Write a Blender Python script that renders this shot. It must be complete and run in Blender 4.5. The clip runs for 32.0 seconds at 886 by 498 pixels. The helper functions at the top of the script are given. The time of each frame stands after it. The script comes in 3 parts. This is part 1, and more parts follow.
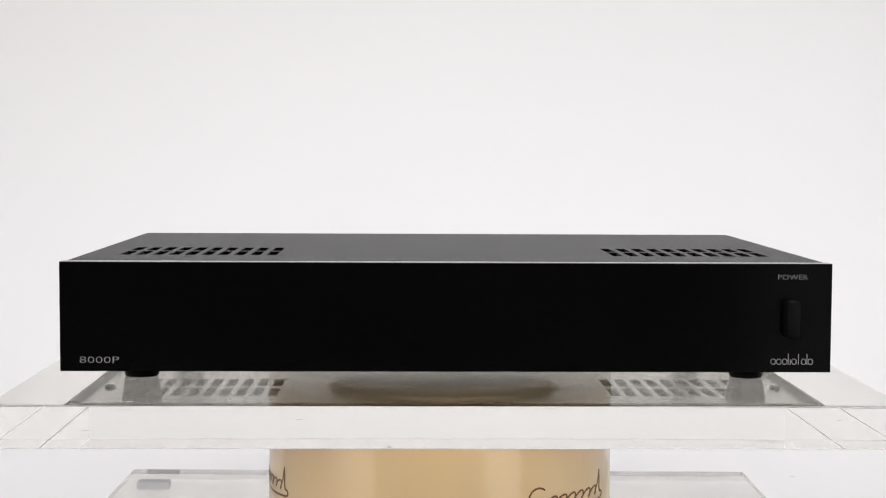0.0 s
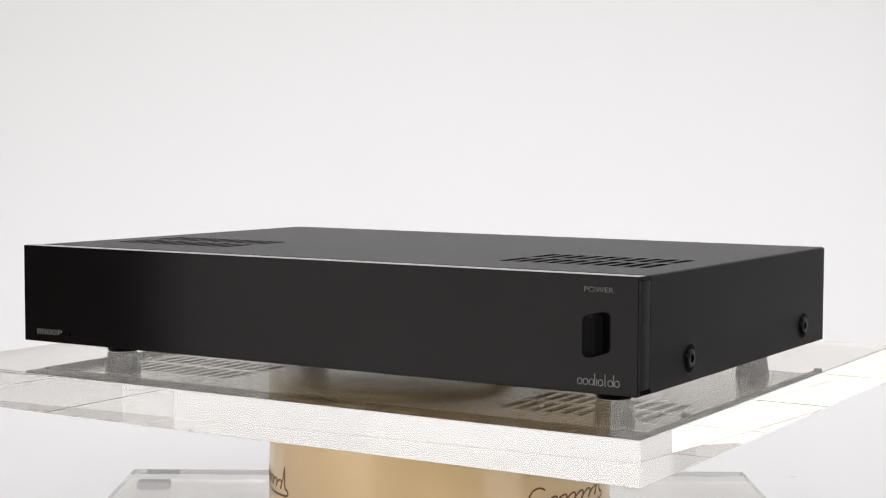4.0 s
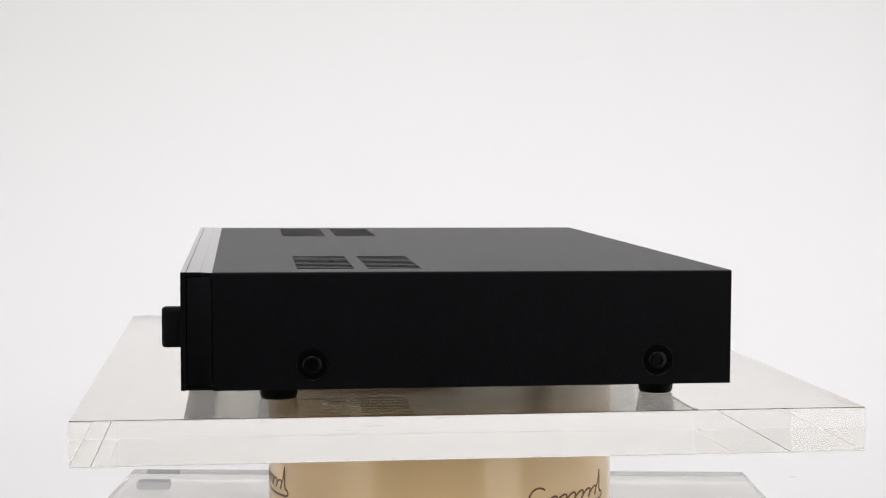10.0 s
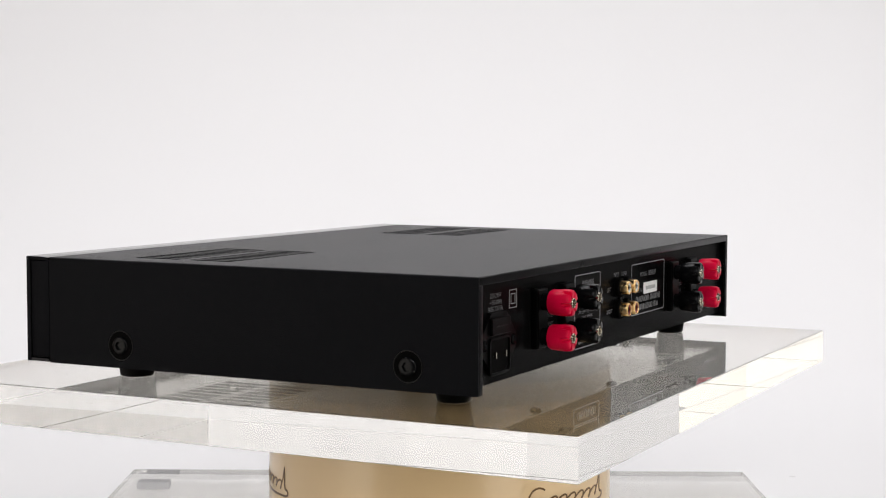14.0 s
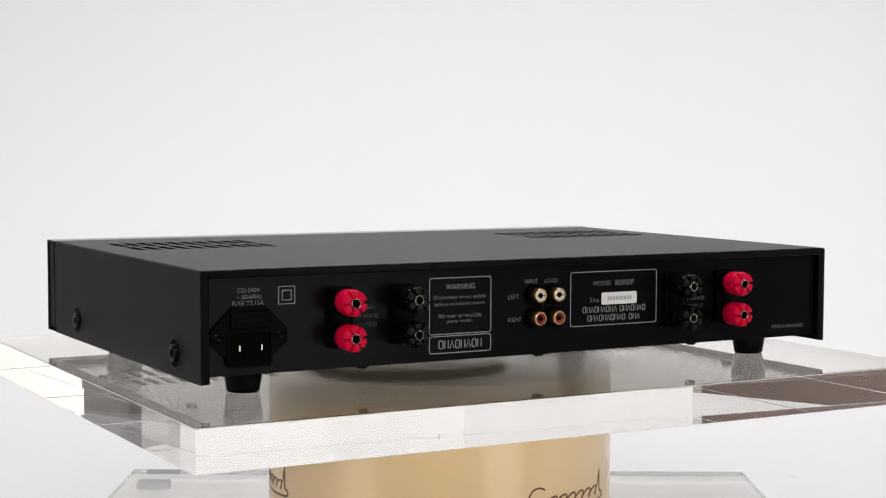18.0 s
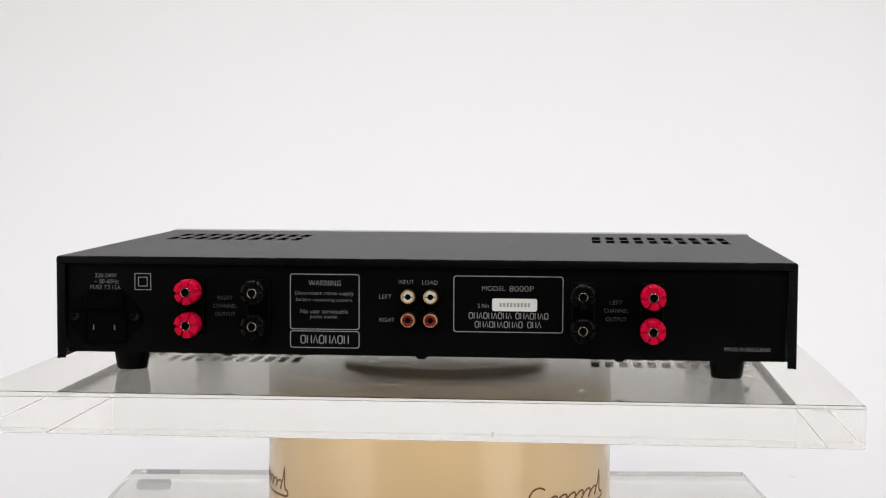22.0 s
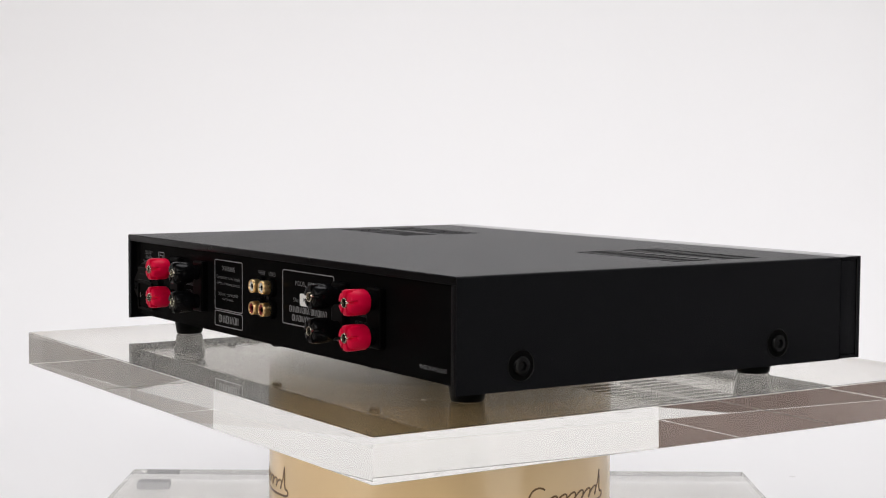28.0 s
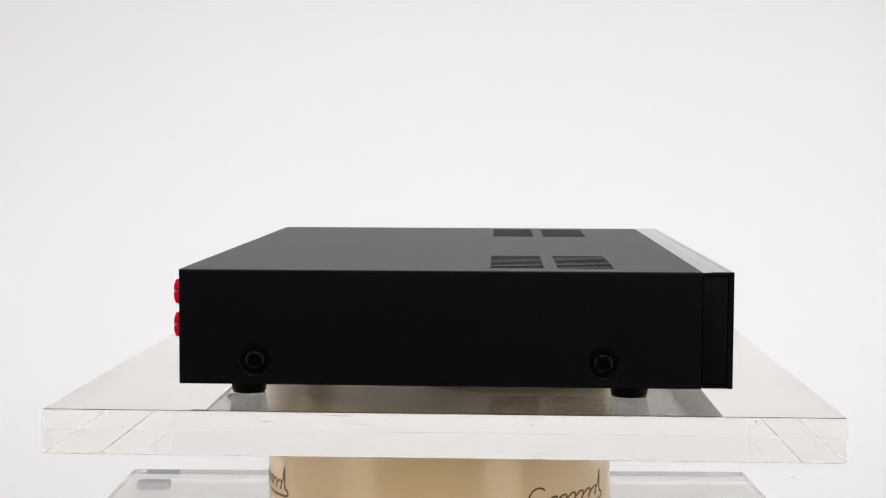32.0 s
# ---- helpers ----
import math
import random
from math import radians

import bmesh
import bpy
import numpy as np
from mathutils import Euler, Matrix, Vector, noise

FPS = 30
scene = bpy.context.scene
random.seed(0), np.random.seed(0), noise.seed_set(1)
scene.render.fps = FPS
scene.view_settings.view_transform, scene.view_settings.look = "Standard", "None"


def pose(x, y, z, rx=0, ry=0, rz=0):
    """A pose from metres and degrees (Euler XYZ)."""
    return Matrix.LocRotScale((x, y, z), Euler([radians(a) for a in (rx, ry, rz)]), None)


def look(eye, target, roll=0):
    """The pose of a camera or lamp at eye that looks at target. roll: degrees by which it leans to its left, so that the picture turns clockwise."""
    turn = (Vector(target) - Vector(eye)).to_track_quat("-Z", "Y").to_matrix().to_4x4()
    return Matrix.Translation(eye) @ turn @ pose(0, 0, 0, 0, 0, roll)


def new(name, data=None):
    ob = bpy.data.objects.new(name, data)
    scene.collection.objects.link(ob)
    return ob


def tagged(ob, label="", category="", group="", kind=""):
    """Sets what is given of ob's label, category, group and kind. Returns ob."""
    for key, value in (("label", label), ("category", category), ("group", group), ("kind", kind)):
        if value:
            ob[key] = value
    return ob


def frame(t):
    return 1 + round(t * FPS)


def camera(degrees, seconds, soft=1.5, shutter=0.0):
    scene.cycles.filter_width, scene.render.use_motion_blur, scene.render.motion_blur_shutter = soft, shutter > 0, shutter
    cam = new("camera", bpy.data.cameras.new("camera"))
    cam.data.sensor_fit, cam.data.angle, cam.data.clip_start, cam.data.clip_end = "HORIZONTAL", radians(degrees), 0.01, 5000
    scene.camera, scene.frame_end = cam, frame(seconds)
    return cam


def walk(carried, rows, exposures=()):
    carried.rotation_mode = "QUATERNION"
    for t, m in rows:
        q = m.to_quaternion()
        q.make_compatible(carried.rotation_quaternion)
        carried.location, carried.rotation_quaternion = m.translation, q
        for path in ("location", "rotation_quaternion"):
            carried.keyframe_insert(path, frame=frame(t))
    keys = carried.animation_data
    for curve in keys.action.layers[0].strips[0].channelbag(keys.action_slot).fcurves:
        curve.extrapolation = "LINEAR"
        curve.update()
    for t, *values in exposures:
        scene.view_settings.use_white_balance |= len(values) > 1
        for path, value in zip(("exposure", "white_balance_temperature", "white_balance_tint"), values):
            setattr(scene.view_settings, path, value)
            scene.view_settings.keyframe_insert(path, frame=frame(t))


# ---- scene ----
# Heights: the paper sweep lies at z = 0; BASE is the underside of the amplifier's case.
BASE = 0.168
SHEET_TOP = BASE - 0.0103
SHEET_THICK = 0.0240
TURNS = [
    -1.19, 1.75, 6.20, 10.44, 14.69, 18.95, 23.25, 27.37, 31.65,
    35.91, 40.17, 44.30, 48.81, 53.00, 57.21, 61.47, 65.77, 70.10,
    74.28, 78.53, 82.90, 87.22, 91.56, 95.68, 99.92, 104.04, 108.11,
    112.35, 116.70, 121.05, 125.29, 129.66, 133.97, 138.24, 142.54, 146.68,
    150.93, 155.15, 159.43, 163.66, 168.00, 172.16, 176.40, 180.54, 184.88,
    189.14, 193.49, 197.73, 202.01, 206.24, 210.61, 214.89, 219.24, 223.62,
    228.00, 232.34, 236.88, 241.18, 245.62, 250.09, 254.55, 258.96, 263.32,
    267.64, 272.15,
]
EYE = Vector((0.0, -1.0866, BASE + 0.1320))
VIEW_RIGHT = Vector((0.999989, -0.00118492, 0.00453903))
VIEW_UP = Vector((-0.00445057, 0.06624223, 0.99779364))
VIEW_BACK = Vector((-0.00148298, -0.99780287, 0.06623623))

cam = camera(30.885, 32.0, soft=1.15)
stand = Matrix((VIEW_RIGHT, VIEW_UP, VIEW_BACK)).transposed().to_4x4()
stand.translation = EYE
walk(cam, [(0.0, stand), (32.0, stand)])
scene.cycles.max_bounces, scene.cycles.glossy_bounces, scene.cycles.transmission_bounces = 24, 16, 24

# ---- world and lamps ----
world = bpy.data.worlds.new("studio_air")
scene.world = world
world.use_nodes = True
world.node_tree.nodes["Background"].inputs["Color"].default_value = (0.8, 0.85, 1.0, 1)
world.node_tree.nodes["Background"].inputs["Strength"].default_value = 0.02
scene.view_settings.exposure = -0.16


def softbox(name, bearing, distance, height, width, tall, watts, colour, aim=(0, 0, 0.25)):
    """A rectangular softbox; bearing in degrees from the camera's side of the table, to the right."""
    lamp = bpy.data.lights.new(name, "AREA")
    lamp.shape, lamp.size, lamp.size_y = "RECTANGLE", width, tall
    lamp.energy, lamp.color = watts, colour
    a = radians(bearing)
    eye = (math.sin(a) * distance, -math.cos(a) * distance, height)
    ob = new(name, lamp)
    ob.matrix_world = look(eye, aim)
    return ob


softbox("softbox_lamp", -57, 1.75, 0.40, 0.95, 1.7, 8.0, (1.0, 0.955, 0.87))
softbox("softbox_lamp", 41, 1.75, 0.40, 0.78, 1.7, 7.5, (1.0, 0.965, 0.90))
# two weak fill lamps, added to lighten the acrylic edges
softbox("edge_fill_lamp", -35, 1.85, 0.40, 0.66, 1.7, 1.1, (1.0, 0.965, 0.90))
softbox("edge_fill_lamp", 25, 1.85, 0.40, 0.46, 1.7, 0.6, (1.0, 0.965, 0.90))
softbox("overhead_lamp", 180, 0.45, 2.2, 2.4, 0.9, 41.3, (0.978, 0.972, 1.0), aim=(0, 1.45, 0.6))
softbox("front_lamp", 0, 2.0, 1.55, 1.4, 0.8, 18, (1.0, 0.985, 0.97), aim=(0, 0, 0.15))


# ---- materials ----
def material(name):
    m = bpy.data.materials.new(name)
    m.use_nodes = True
    return m, m.node_tree.nodes, m.node_tree.links, m.node_tree.nodes["Principled BSDF"]


def surface(name, colour, rough, metal=0.0, spec=0.5, vary=0.15, scale=40.0, grain=0.0, grain_scale=900.0, rough_vary=0.08):
    """Paint, plastic or metal with slow stains in colour and gloss, and a fine grain as relief."""
    m, nodes, links, b = material(name)
    coord = nodes.new("ShaderNodeTexCoord")
    stain = nodes.new("ShaderNodeTexNoise")
    stain.inputs["Scale"].default_value, stain.inputs["Detail"].default_value = scale, 5
    links.new(coord.outputs["Object"], stain.inputs["Vector"])
    mix = nodes.new("ShaderNodeMix")
    mix.data_type = "RGBA"
    mix.inputs["A"].default_value = (*[c * (1 - vary) for c in colour], 1)
    mix.inputs["B"].default_value = (*[min(1, c * (1 + vary)) for c in colour], 1)
    links.new(stain.outputs["Fac"], mix.inputs["Factor"])
    links.new(mix.outputs["Result"], b.inputs["Base Color"])
    span = nodes.new("ShaderNodeMapRange")
    span.inputs["To Min"].default_value, span.inputs["To Max"].default_value = max(0, rough - rough_vary), rough + rough_vary
    links.new(stain.outputs["Fac"], span.inputs["Value"])
    links.new(span.outputs["Result"], b.inputs["Roughness"])
    b.inputs["Metallic"].default_value, b.inputs["Specular IOR Level"].default_value = metal, spec
    if grain:
        fine = nodes.new("ShaderNodeTexNoise")
        fine.inputs["Scale"].default_value, fine.inputs["Detail"].default_value = grain_scale, 3
        links.new(coord.outputs["Object"], fine.inputs["Vector"])
        bump = nodes.new("ShaderNodeBump")
        bump.inputs["Strength"].default_value, bump.inputs["Distance"].default_value = grain, 0.0004
        links.new(fine.outputs["Fac"], bump.inputs["Height"])
        links.new(bump.outputs["Normal"], b.inputs["Normal"])
    return m


def acrylic(name, tint):
    """Clear polished acrylic."""
    m, nodes, links, b = material(name)
    b.inputs["Base Color"].default_value = (*tint, 1)
    b.inputs["Transmission Weight"].default_value = 1.0
    b.inputs["IOR"].default_value = 1.49
    b.inputs["Roughness"].default_value = 0.0
    return m


PAPER = surface("white_paper", (0.82, 0.815, 0.82), 0.75, spec=0.2, vary=0.012, scale=2.5, grain=0.05, grain_scale=300, rough_vary=0.03)
ROOM = surface("brown_room_paint", (0.54, 0.43, 0.395), 0.6, spec=0.3, vary=0.32, scale=2.2)
WHITE_ROOM = surface("white_room_paint", (0.80, 0.79, 0.78), 0.8, spec=0.2, vary=0.03, scale=2.0)
GREY_ROOM = surface("grey_room_paint", (0.50, 0.52, 0.56), 0.8, spec=0.2, vary=0.2, scale=3.0)
DARK_ROOM = surface("dark_room_paint", (0.02, 0.019, 0.018), 0.85, spec=0.2, vary=0.2, scale=3.0)
ANODISED = surface("black_anodised_aluminium", (0.021, 0.021, 0.0225), 0.11, metal=0.82, spec=0.05, vary=0.12, scale=15, grain=0.03, grain_scale=2500, rough_vary=0.03)
ANODISED.node_tree.nodes["Principled BSDF"].inputs["Specular Tint"].default_value = (0.03, 0.03, 0.03, 1)
POWDER = surface("black_textured_powder_coat", (0.0030, 0.0031, 0.0040), 0.35, spec=0.075, vary=0.2, scale=22, grain=0.7, grain_scale=1900, rough_vary=0.025)
POWDER.node_tree.nodes["Principled BSDF"].inputs["Specular Tint"].default_value = (0.86, 0.90, 1.0, 1)
STEEL_BLACK = surface("black_plated_steel", (0.0095, 0.0097, 0.0103), 0.22, metal=0.6, spec=0.04, vary=0.2, scale=25, grain=0.08, grain_scale=2000)
STEEL_BLACK.node_tree.nodes["Principled BSDF"].inputs["Specular Tint"].default_value = (0.04, 0.04, 0.04, 1)
PLASTIC_BLACK = surface("black_plastic", (0.0030, 0.0031, 0.0035), 0.22, spec=0.14, vary=0.15, scale=60, grain=0.05)
RUBBER = surface("black_rubber", (0.0015, 0.0015, 0.0015), 0.45, spec=0.10, vary=0.2, scale=80, grain=0.06)
PLASTIC_RED = surface("red_plastic", (0.72, 0.002, 0.045), 0.34, spec=0.10, vary=0.1, scale=80)
GOLD = surface("gold_plate", (0.90, 0.62, 0.30), 0.28, metal=1.0, vary=0.08, scale=90)
NICKEL = surface("nickel_plate", (0.52, 0.48, 0.41), 0.24, metal=1.0, vary=0.1, scale=90)
JACK_WHITE = surface("white_jack_insulator", (0.8, 0.79, 0.76), 0.4, vary=0.05)
JACK_RED = surface("red_jack_insulator", (0.22, 0.004, 0.003), 0.4, vary=0.1)
PRINT = surface("white_screen_print", (0.32, 0.32, 0.34), 0.6, vary=0.1, scale=400)
PRINT_DIM = surface("dark_grey_screen_print", (0.10, 0.10, 0.108), 0.6, vary=0.2, scale=400)
PRINT_GREY = surface("grey_screen_print", (0.27, 0.27, 0.285), 0.6, vary=0.12, scale=400)
STICKER = surface("white_sticker", (0.88, 0.88, 0.87), 0.5, vary=0.03)
INK = surface("grey_sticker_ink", (0.42, 0.42, 0.42), 0.6)
CHAMPAGNE = surface("champagne_gold_lacquer", (0.82, 0.60, 0.335), 0.16, spec=0.72, vary=0.05, scale=12, grain=0.04, grain_scale=500, rough_vary=0.05)
BROWN_INK = surface("dark_brown_ink", (0.15, 0.076, 0.018), 0.4, vary=0.2)
INLET_BLACK = surface("matt_black_inlet_plastic", (0.0012, 0.0012, 0.0013), 0.4, spec=0.04, vary=0.15, scale=60, grain=0.05)
SWITCH_BLACK = surface("matt_black_switch_plastic", (0.0075, 0.0075, 0.0080), 0.45, spec=0.06, vary=0.15, scale=60, grain=0.05)
# black for hollows whose shade is painted, and for small black parts
RECESS = surface("black_recess", (0.0015, 0.0015, 0.0015), 0.6, spec=0.03)
# darker copies of the champagne lacquer, with the shade under the sheet painted in
SHADED_RIM = surface("shaded_drum_rim", (0.46, 0.345, 0.20), 0.45, spec=0.3, vary=0.1, scale=30)
SHADED_TOP = surface("shaded_drum_top", (0.46, 0.355, 0.22), 0.6, vary=0.1, scale=30)
PAD = surface("grey_felt", (0.06, 0.06, 0.065), 0.9, spec=0.1)
SPECK = surface("dark_dirt", (0.02, 0.018, 0.016), 0.8)
CLEAR = acrylic("clear_acrylic", (0.965, 0.957, 0.918))
# slightly darker tint, which puts some shade into the view through the top
TINTED_CLEAR = acrylic("tinted_clear_acrylic", (0.93, 0.915, 0.88))
OVERLAY = acrylic("clear_overlay", (0.95, 0.94, 0.915))
SCRAPED = surface("scraped_acrylic_edge", (0.80, 0.79, 0.77), 0.6, vary=0.25, scale=120)
LIP = surface("satin_black_lip", (0.004, 0.004, 0.0046), 0.3, spec=0.06, vary=0.3, scale=60, grain=0.1, grain_scale=1500)
SATIN = surface("black_satin_flange", (0.002, 0.002, 0.0022), 0.08, spec=1.0, vary=0.2, scale=15, rough_vary=0.03)
RUBBED = surface("rubbed_black_finish", (0.05, 0.05, 0.052), 0.5, spec=0.3)
SCUFF = surface("grey_scuff", (0.16, 0.15, 0.14), 0.8, spec=0.1)
PALE_GREY = surface("pale_grey_fibre", (0.72, 0.715, 0.71), 0.9, spec=0.1)
DUST = surface("pale_dust", (0.36, 0.35, 0.33), 0.9, spec=0.1)


# ---- mesh helpers ----
def part(name, bm, mat, parent=None, label="", at=None, smooth=0.0):
    """One mesh object from a bmesh, under a thing or under a part."""
    bmesh.ops.recalc_face_normals(bm, faces=bm.faces[:])
    me = bpy.data.meshes.new(name)
    bm.to_mesh(me)
    bm.free()
    me.materials.append(mat)
    if smooth:
        me.shade_smooth()
        me.set_sharp_from_angle(angle=radians(smooth))
    ob = new(name, me)
    if parent is not None:
        ob.parent = parent
    if at is not None:
        ob.matrix_basis = at
    if label:
        tagged(ob, label)
    return ob


def box(x0, x1, y0, y1, z0, z1, bevel=0.0, segments=2, bm=None, flat_only=False):
    bm = bm or bmesh.new()
    m = Matrix.LocRotScale(((x0 + x1) / 2, (y0 + y1) / 2, (z0 + z1) / 2), None, (abs(x1 - x0), abs(y1 - y0), abs(z1 - z0)))
    made = bmesh.ops.create_cube(bm, size=1.0, matrix=m)["verts"]
    if bevel:
        edges = list({e for v in made for e in v.link_edges})
        if flat_only:
            edges = [e for e in edges if abs(e.verts[0].co.z - e.verts[1].co.z) < 1e-6]
        bmesh.ops.bevel(bm, geom=edges, offset=bevel, segments=segments, profile=0.5, affect="EDGES")
    return bm


def lathe(profile, steps=32, bm=None, m=None):
    """Turns a profile of (radius, height) round z; closed where the radius is 0."""
    bm = bm or bmesh.new()
    m = m or Matrix()
    rings = []
    for r, z in profile:
        if r < 1e-7:
            rings.append([bm.verts.new(m @ Vector((0, 0, z)))])
        else:
            rings.append([bm.verts.new(m @ Vector((r * math.cos(2 * math.pi * k / steps), r * math.sin(2 * math.pi * k / steps), z))) for k in range(steps)])
    for a, b in zip(rings, rings[1:]):
        for k in range(steps):
            j = (k + 1) % steps
            quad = [a[k % len(a)], a[j % len(a)], b[j % len(b)], b[k % len(b)]]
            quad = list(dict.fromkeys(quad))
            if len(quad) > 2:
                bm.faces.new(quad)
    return bm


def plate(xs, ys, hole, z0, z1):
    """A sheet of thickness z0..z1 on a grid, with the cells left out for which hole(i, j) is true."""
    bm = bmesh.new()
    verts = {}

    def vert(i, j, top):
        if (i, j, top) not in verts:
            verts[i, j, top] = bm.verts.new((xs[i], ys[j], z1 if top else z0))
        return verts[i, j, top]

    def solid(i, j):
        return 0 <= i < len(xs) - 1 and 0 <= j < len(ys) - 1 and not hole(i, j)

    for i in range(len(xs) - 1):
        for j in range(len(ys) - 1):
            if not solid(i, j):
                continue
            for top in (0, 1):
                bm.faces.new([vert(i, j, top), vert(i + 1, j, top), vert(i + 1, j + 1, top), vert(i, j + 1, top)])
            for di, dj, a, b in ((-1, 0, (i, j), (i, j + 1)), (1, 0, (i + 1, j), (i + 1, j + 1)), (0, -1, (i, j), (i + 1, j)), (0, 1, (i, j + 1), (i + 1, j + 1))):
                if not solid(i + di, j + dj):
                    bm.faces.new([vert(*a, 0), vert(*b, 0), vert(*b, 1), vert(*a, 1)])
    return bm


def strip(profile, y0, y1, bm):
    """Extrudes a closed outline of (x, z) from y0 to y1."""
    a = [bm.verts.new((x, y0, z)) for x, z in profile]
    b = [bm.verts.new((x, y1, z)) for x, z in profile]
    n = len(profile)
    for k in range(n):
        bm.faces.new([a[k], a[(k + 1) % n], b[(k + 1) % n], b[k]])
    bm.faces.new(a), bm.faces.new(b)
    return bm


def ribbon(points, width, depth, bm=None, closed=False):
    """A flat printed line along points (x, y) in the plane z = 0, standing depth proud."""
    bm = bm or bmesh.new()
    pts = [Vector((*p, 0)) for p in points]
    n = len(pts)
    rows = []
    for k in range(n):
        before = pts[k - 1] if (k or closed) else pts[k]
        after = pts[(k + 1) % n] if (k < n - 1 or closed) else pts[k]
        d = (after - before).normalized()
        side = Vector((-d.y, d.x, 0)) * width / 2
        rows.append([bm.verts.new(pts[k] + side), bm.verts.new(pts[k] - side), bm.verts.new(pts[k] - side + Vector((0, 0, depth))), bm.verts.new(pts[k] + side + Vector((0, 0, depth)))])
    for k in range(n if closed else n - 1):
        a, b = rows[k], rows[(k + 1) % n]
        for q in range(4):
            bm.faces.new([a[q], a[(q + 1) % 4], b[(q + 1) % 4], b[q]])
    if not closed:
        bm.faces.new(rows[0]), bm.faces.new(rows[-1])
    return bm


def rounded(x0, x1, y0, y1, r, steps=5):
    out = []
    for cx, cy, a in ((x1 - r, y1 - r, 0), (x0 + r, y1 - r, 90), (x0 + r, y0 + r, 180), (x1 - r, y0 + r, 270)):
        for k in range(steps + 1):
            b = radians(a + 90 * k / steps)
            out.append((cx + r * math.cos(b), cy + r * math.sin(b)))
    return out


def slab(outline, depth):
    """A flat plate of that outline, standing depth proud of z = 0."""
    bm = bmesh.new()
    low, high = ([bm.verts.new((x, y, z)) for x, y in outline] for z in (0, depth))
    for k in range(len(outline)):
        j = (k + 1) % len(outline)
        bm.faces.new([low[k], low[j], high[j], high[k]])
    bm.faces.new(low), bm.faces.new(high)
    return bm


# planes for print: local x reads along, local y up, local z out of the surface
def on_back(x, z, y):
    return Matrix(((-1, 0, 0, x), (0, 0, 1, y), (0, 1, 0, z), (0, 0, 0, 1)))


def on_front(x, z, y):
    return Matrix(((1, 0, 0, x), (0, 0, -1, y), (0, 1, 0, z), (0, 0, 0, 1)))


def lettering(name, body, parent, m, width, tall, mat, label=""):
    """Printed words, centred on m, of that width and height, in the built-in font."""
    cu = bpy.data.curves.new(name, "FONT")
    cu.body, cu.size, cu.extrude, cu.resolution_u, cu.offset = body, 1.0, 0.0, 3, -0.017
    tmp = new(name, cu)
    bpy.context.view_layer.update()
    me = bpy.data.meshes.new_from_object(tmp.evaluated_get(bpy.context.evaluated_depsgraph_get()))
    bpy.data.objects.remove(tmp)
    bpy.data.curves.remove(cu)
    co = np.array([v.co for v in me.vertices])
    low, high = co.min(0), co.max(0)
    co = (co - (low + high) / 2) / (high - low).clip(1e-6) * [width, tall, 0]
    me.vertices.foreach_set("co", co.ravel())
    me.materials.append(mat)
    me.update()
    ob = new(name, me)
    ob.parent, ob.matrix_basis = parent, m @ Matrix.Translation((0, 0, 0.00012))
    if label:
        tagged(ob, label)
    return ob


def bars(name, sizes, parent, m, mat, label=""):
    """Print that stands as plain bars: (x, y, width, height) each."""
    bm = bmesh.new()
    for x, y, w, h in sizes:
        box(x - w / 2, x + w / 2, y - h / 2, y + h / 2, 0.0, 0.00012, bm=bm)
    return part(name, bm, mat, parent, label, m)


def marks(name, words, tall, parent, m, mat, label=""):
    """A name shown as plain shapes: in each word of (x, width, count) a row of rings and strokes."""
    bm = bmesh.new()
    line = tall * 0.13
    for x, width, count in words:
        cell = width / count
        for k in range(count):
            cx, half = x - width / 2 + (k + 0.5) * cell, cell * 0.36
            if k % 3 == 0:
                ribbon(rounded(cx - half, cx + half, -tall / 2, tall / 2, half * 0.9, 4), line, 0.00012, bm, True)
            elif k % 3 == 1:
                for side in (-1, 1):
                    box(cx + side * half * 0.9 - line / 2, cx + side * half * 0.9 + line / 2, -tall / 2, tall / 2, 0, 0.00012, bm=bm)
            else:
                ribbon([(cx - half, -tall / 2), (cx, tall / 2), (cx + half, -tall / 2)], line, 0.00012, bm)
    return tagged(part(name, bm, mat, parent, label, m), kind="stuff")


# ---- the room ----
def sweep():
    bm = bmesh.new()
    line = [(-0.27, 0.0), (0.9, 0.0)]
    line += [(0.9 + 0.55 * math.sin(radians(a)), 0.55 - 0.55 * math.cos(radians(a))) for a in range(6, 91, 6)]
    line += [(1.45, 2.0)]
    west, east = -0.80, 1.20
    for side in (0, 1):
        rows = [[bm.verts.new((x, y + 0.004 * side * (z > 0.01), z - 0.003 * side)) for x in (west, east)] for y, z in line]
        for a, b in zip(rows, rows[1:]):
            bm.faces.new([a[0], a[1], b[1], b[0]])
    ob = part("backdrop", bm, PAPER, smooth=60)
    tagged(ob, "seamless white paper sweep behind and under the stand", "backdrop", kind="structure")
    part("grey_fleck", lathe([(0.0030, 0.0), (0.0026, 0.0002), (0, 0.0003)], 9), PALE_GREY, ob, "faint grey fleck on the paper", pose(0.319, 0.346, 0.0001))


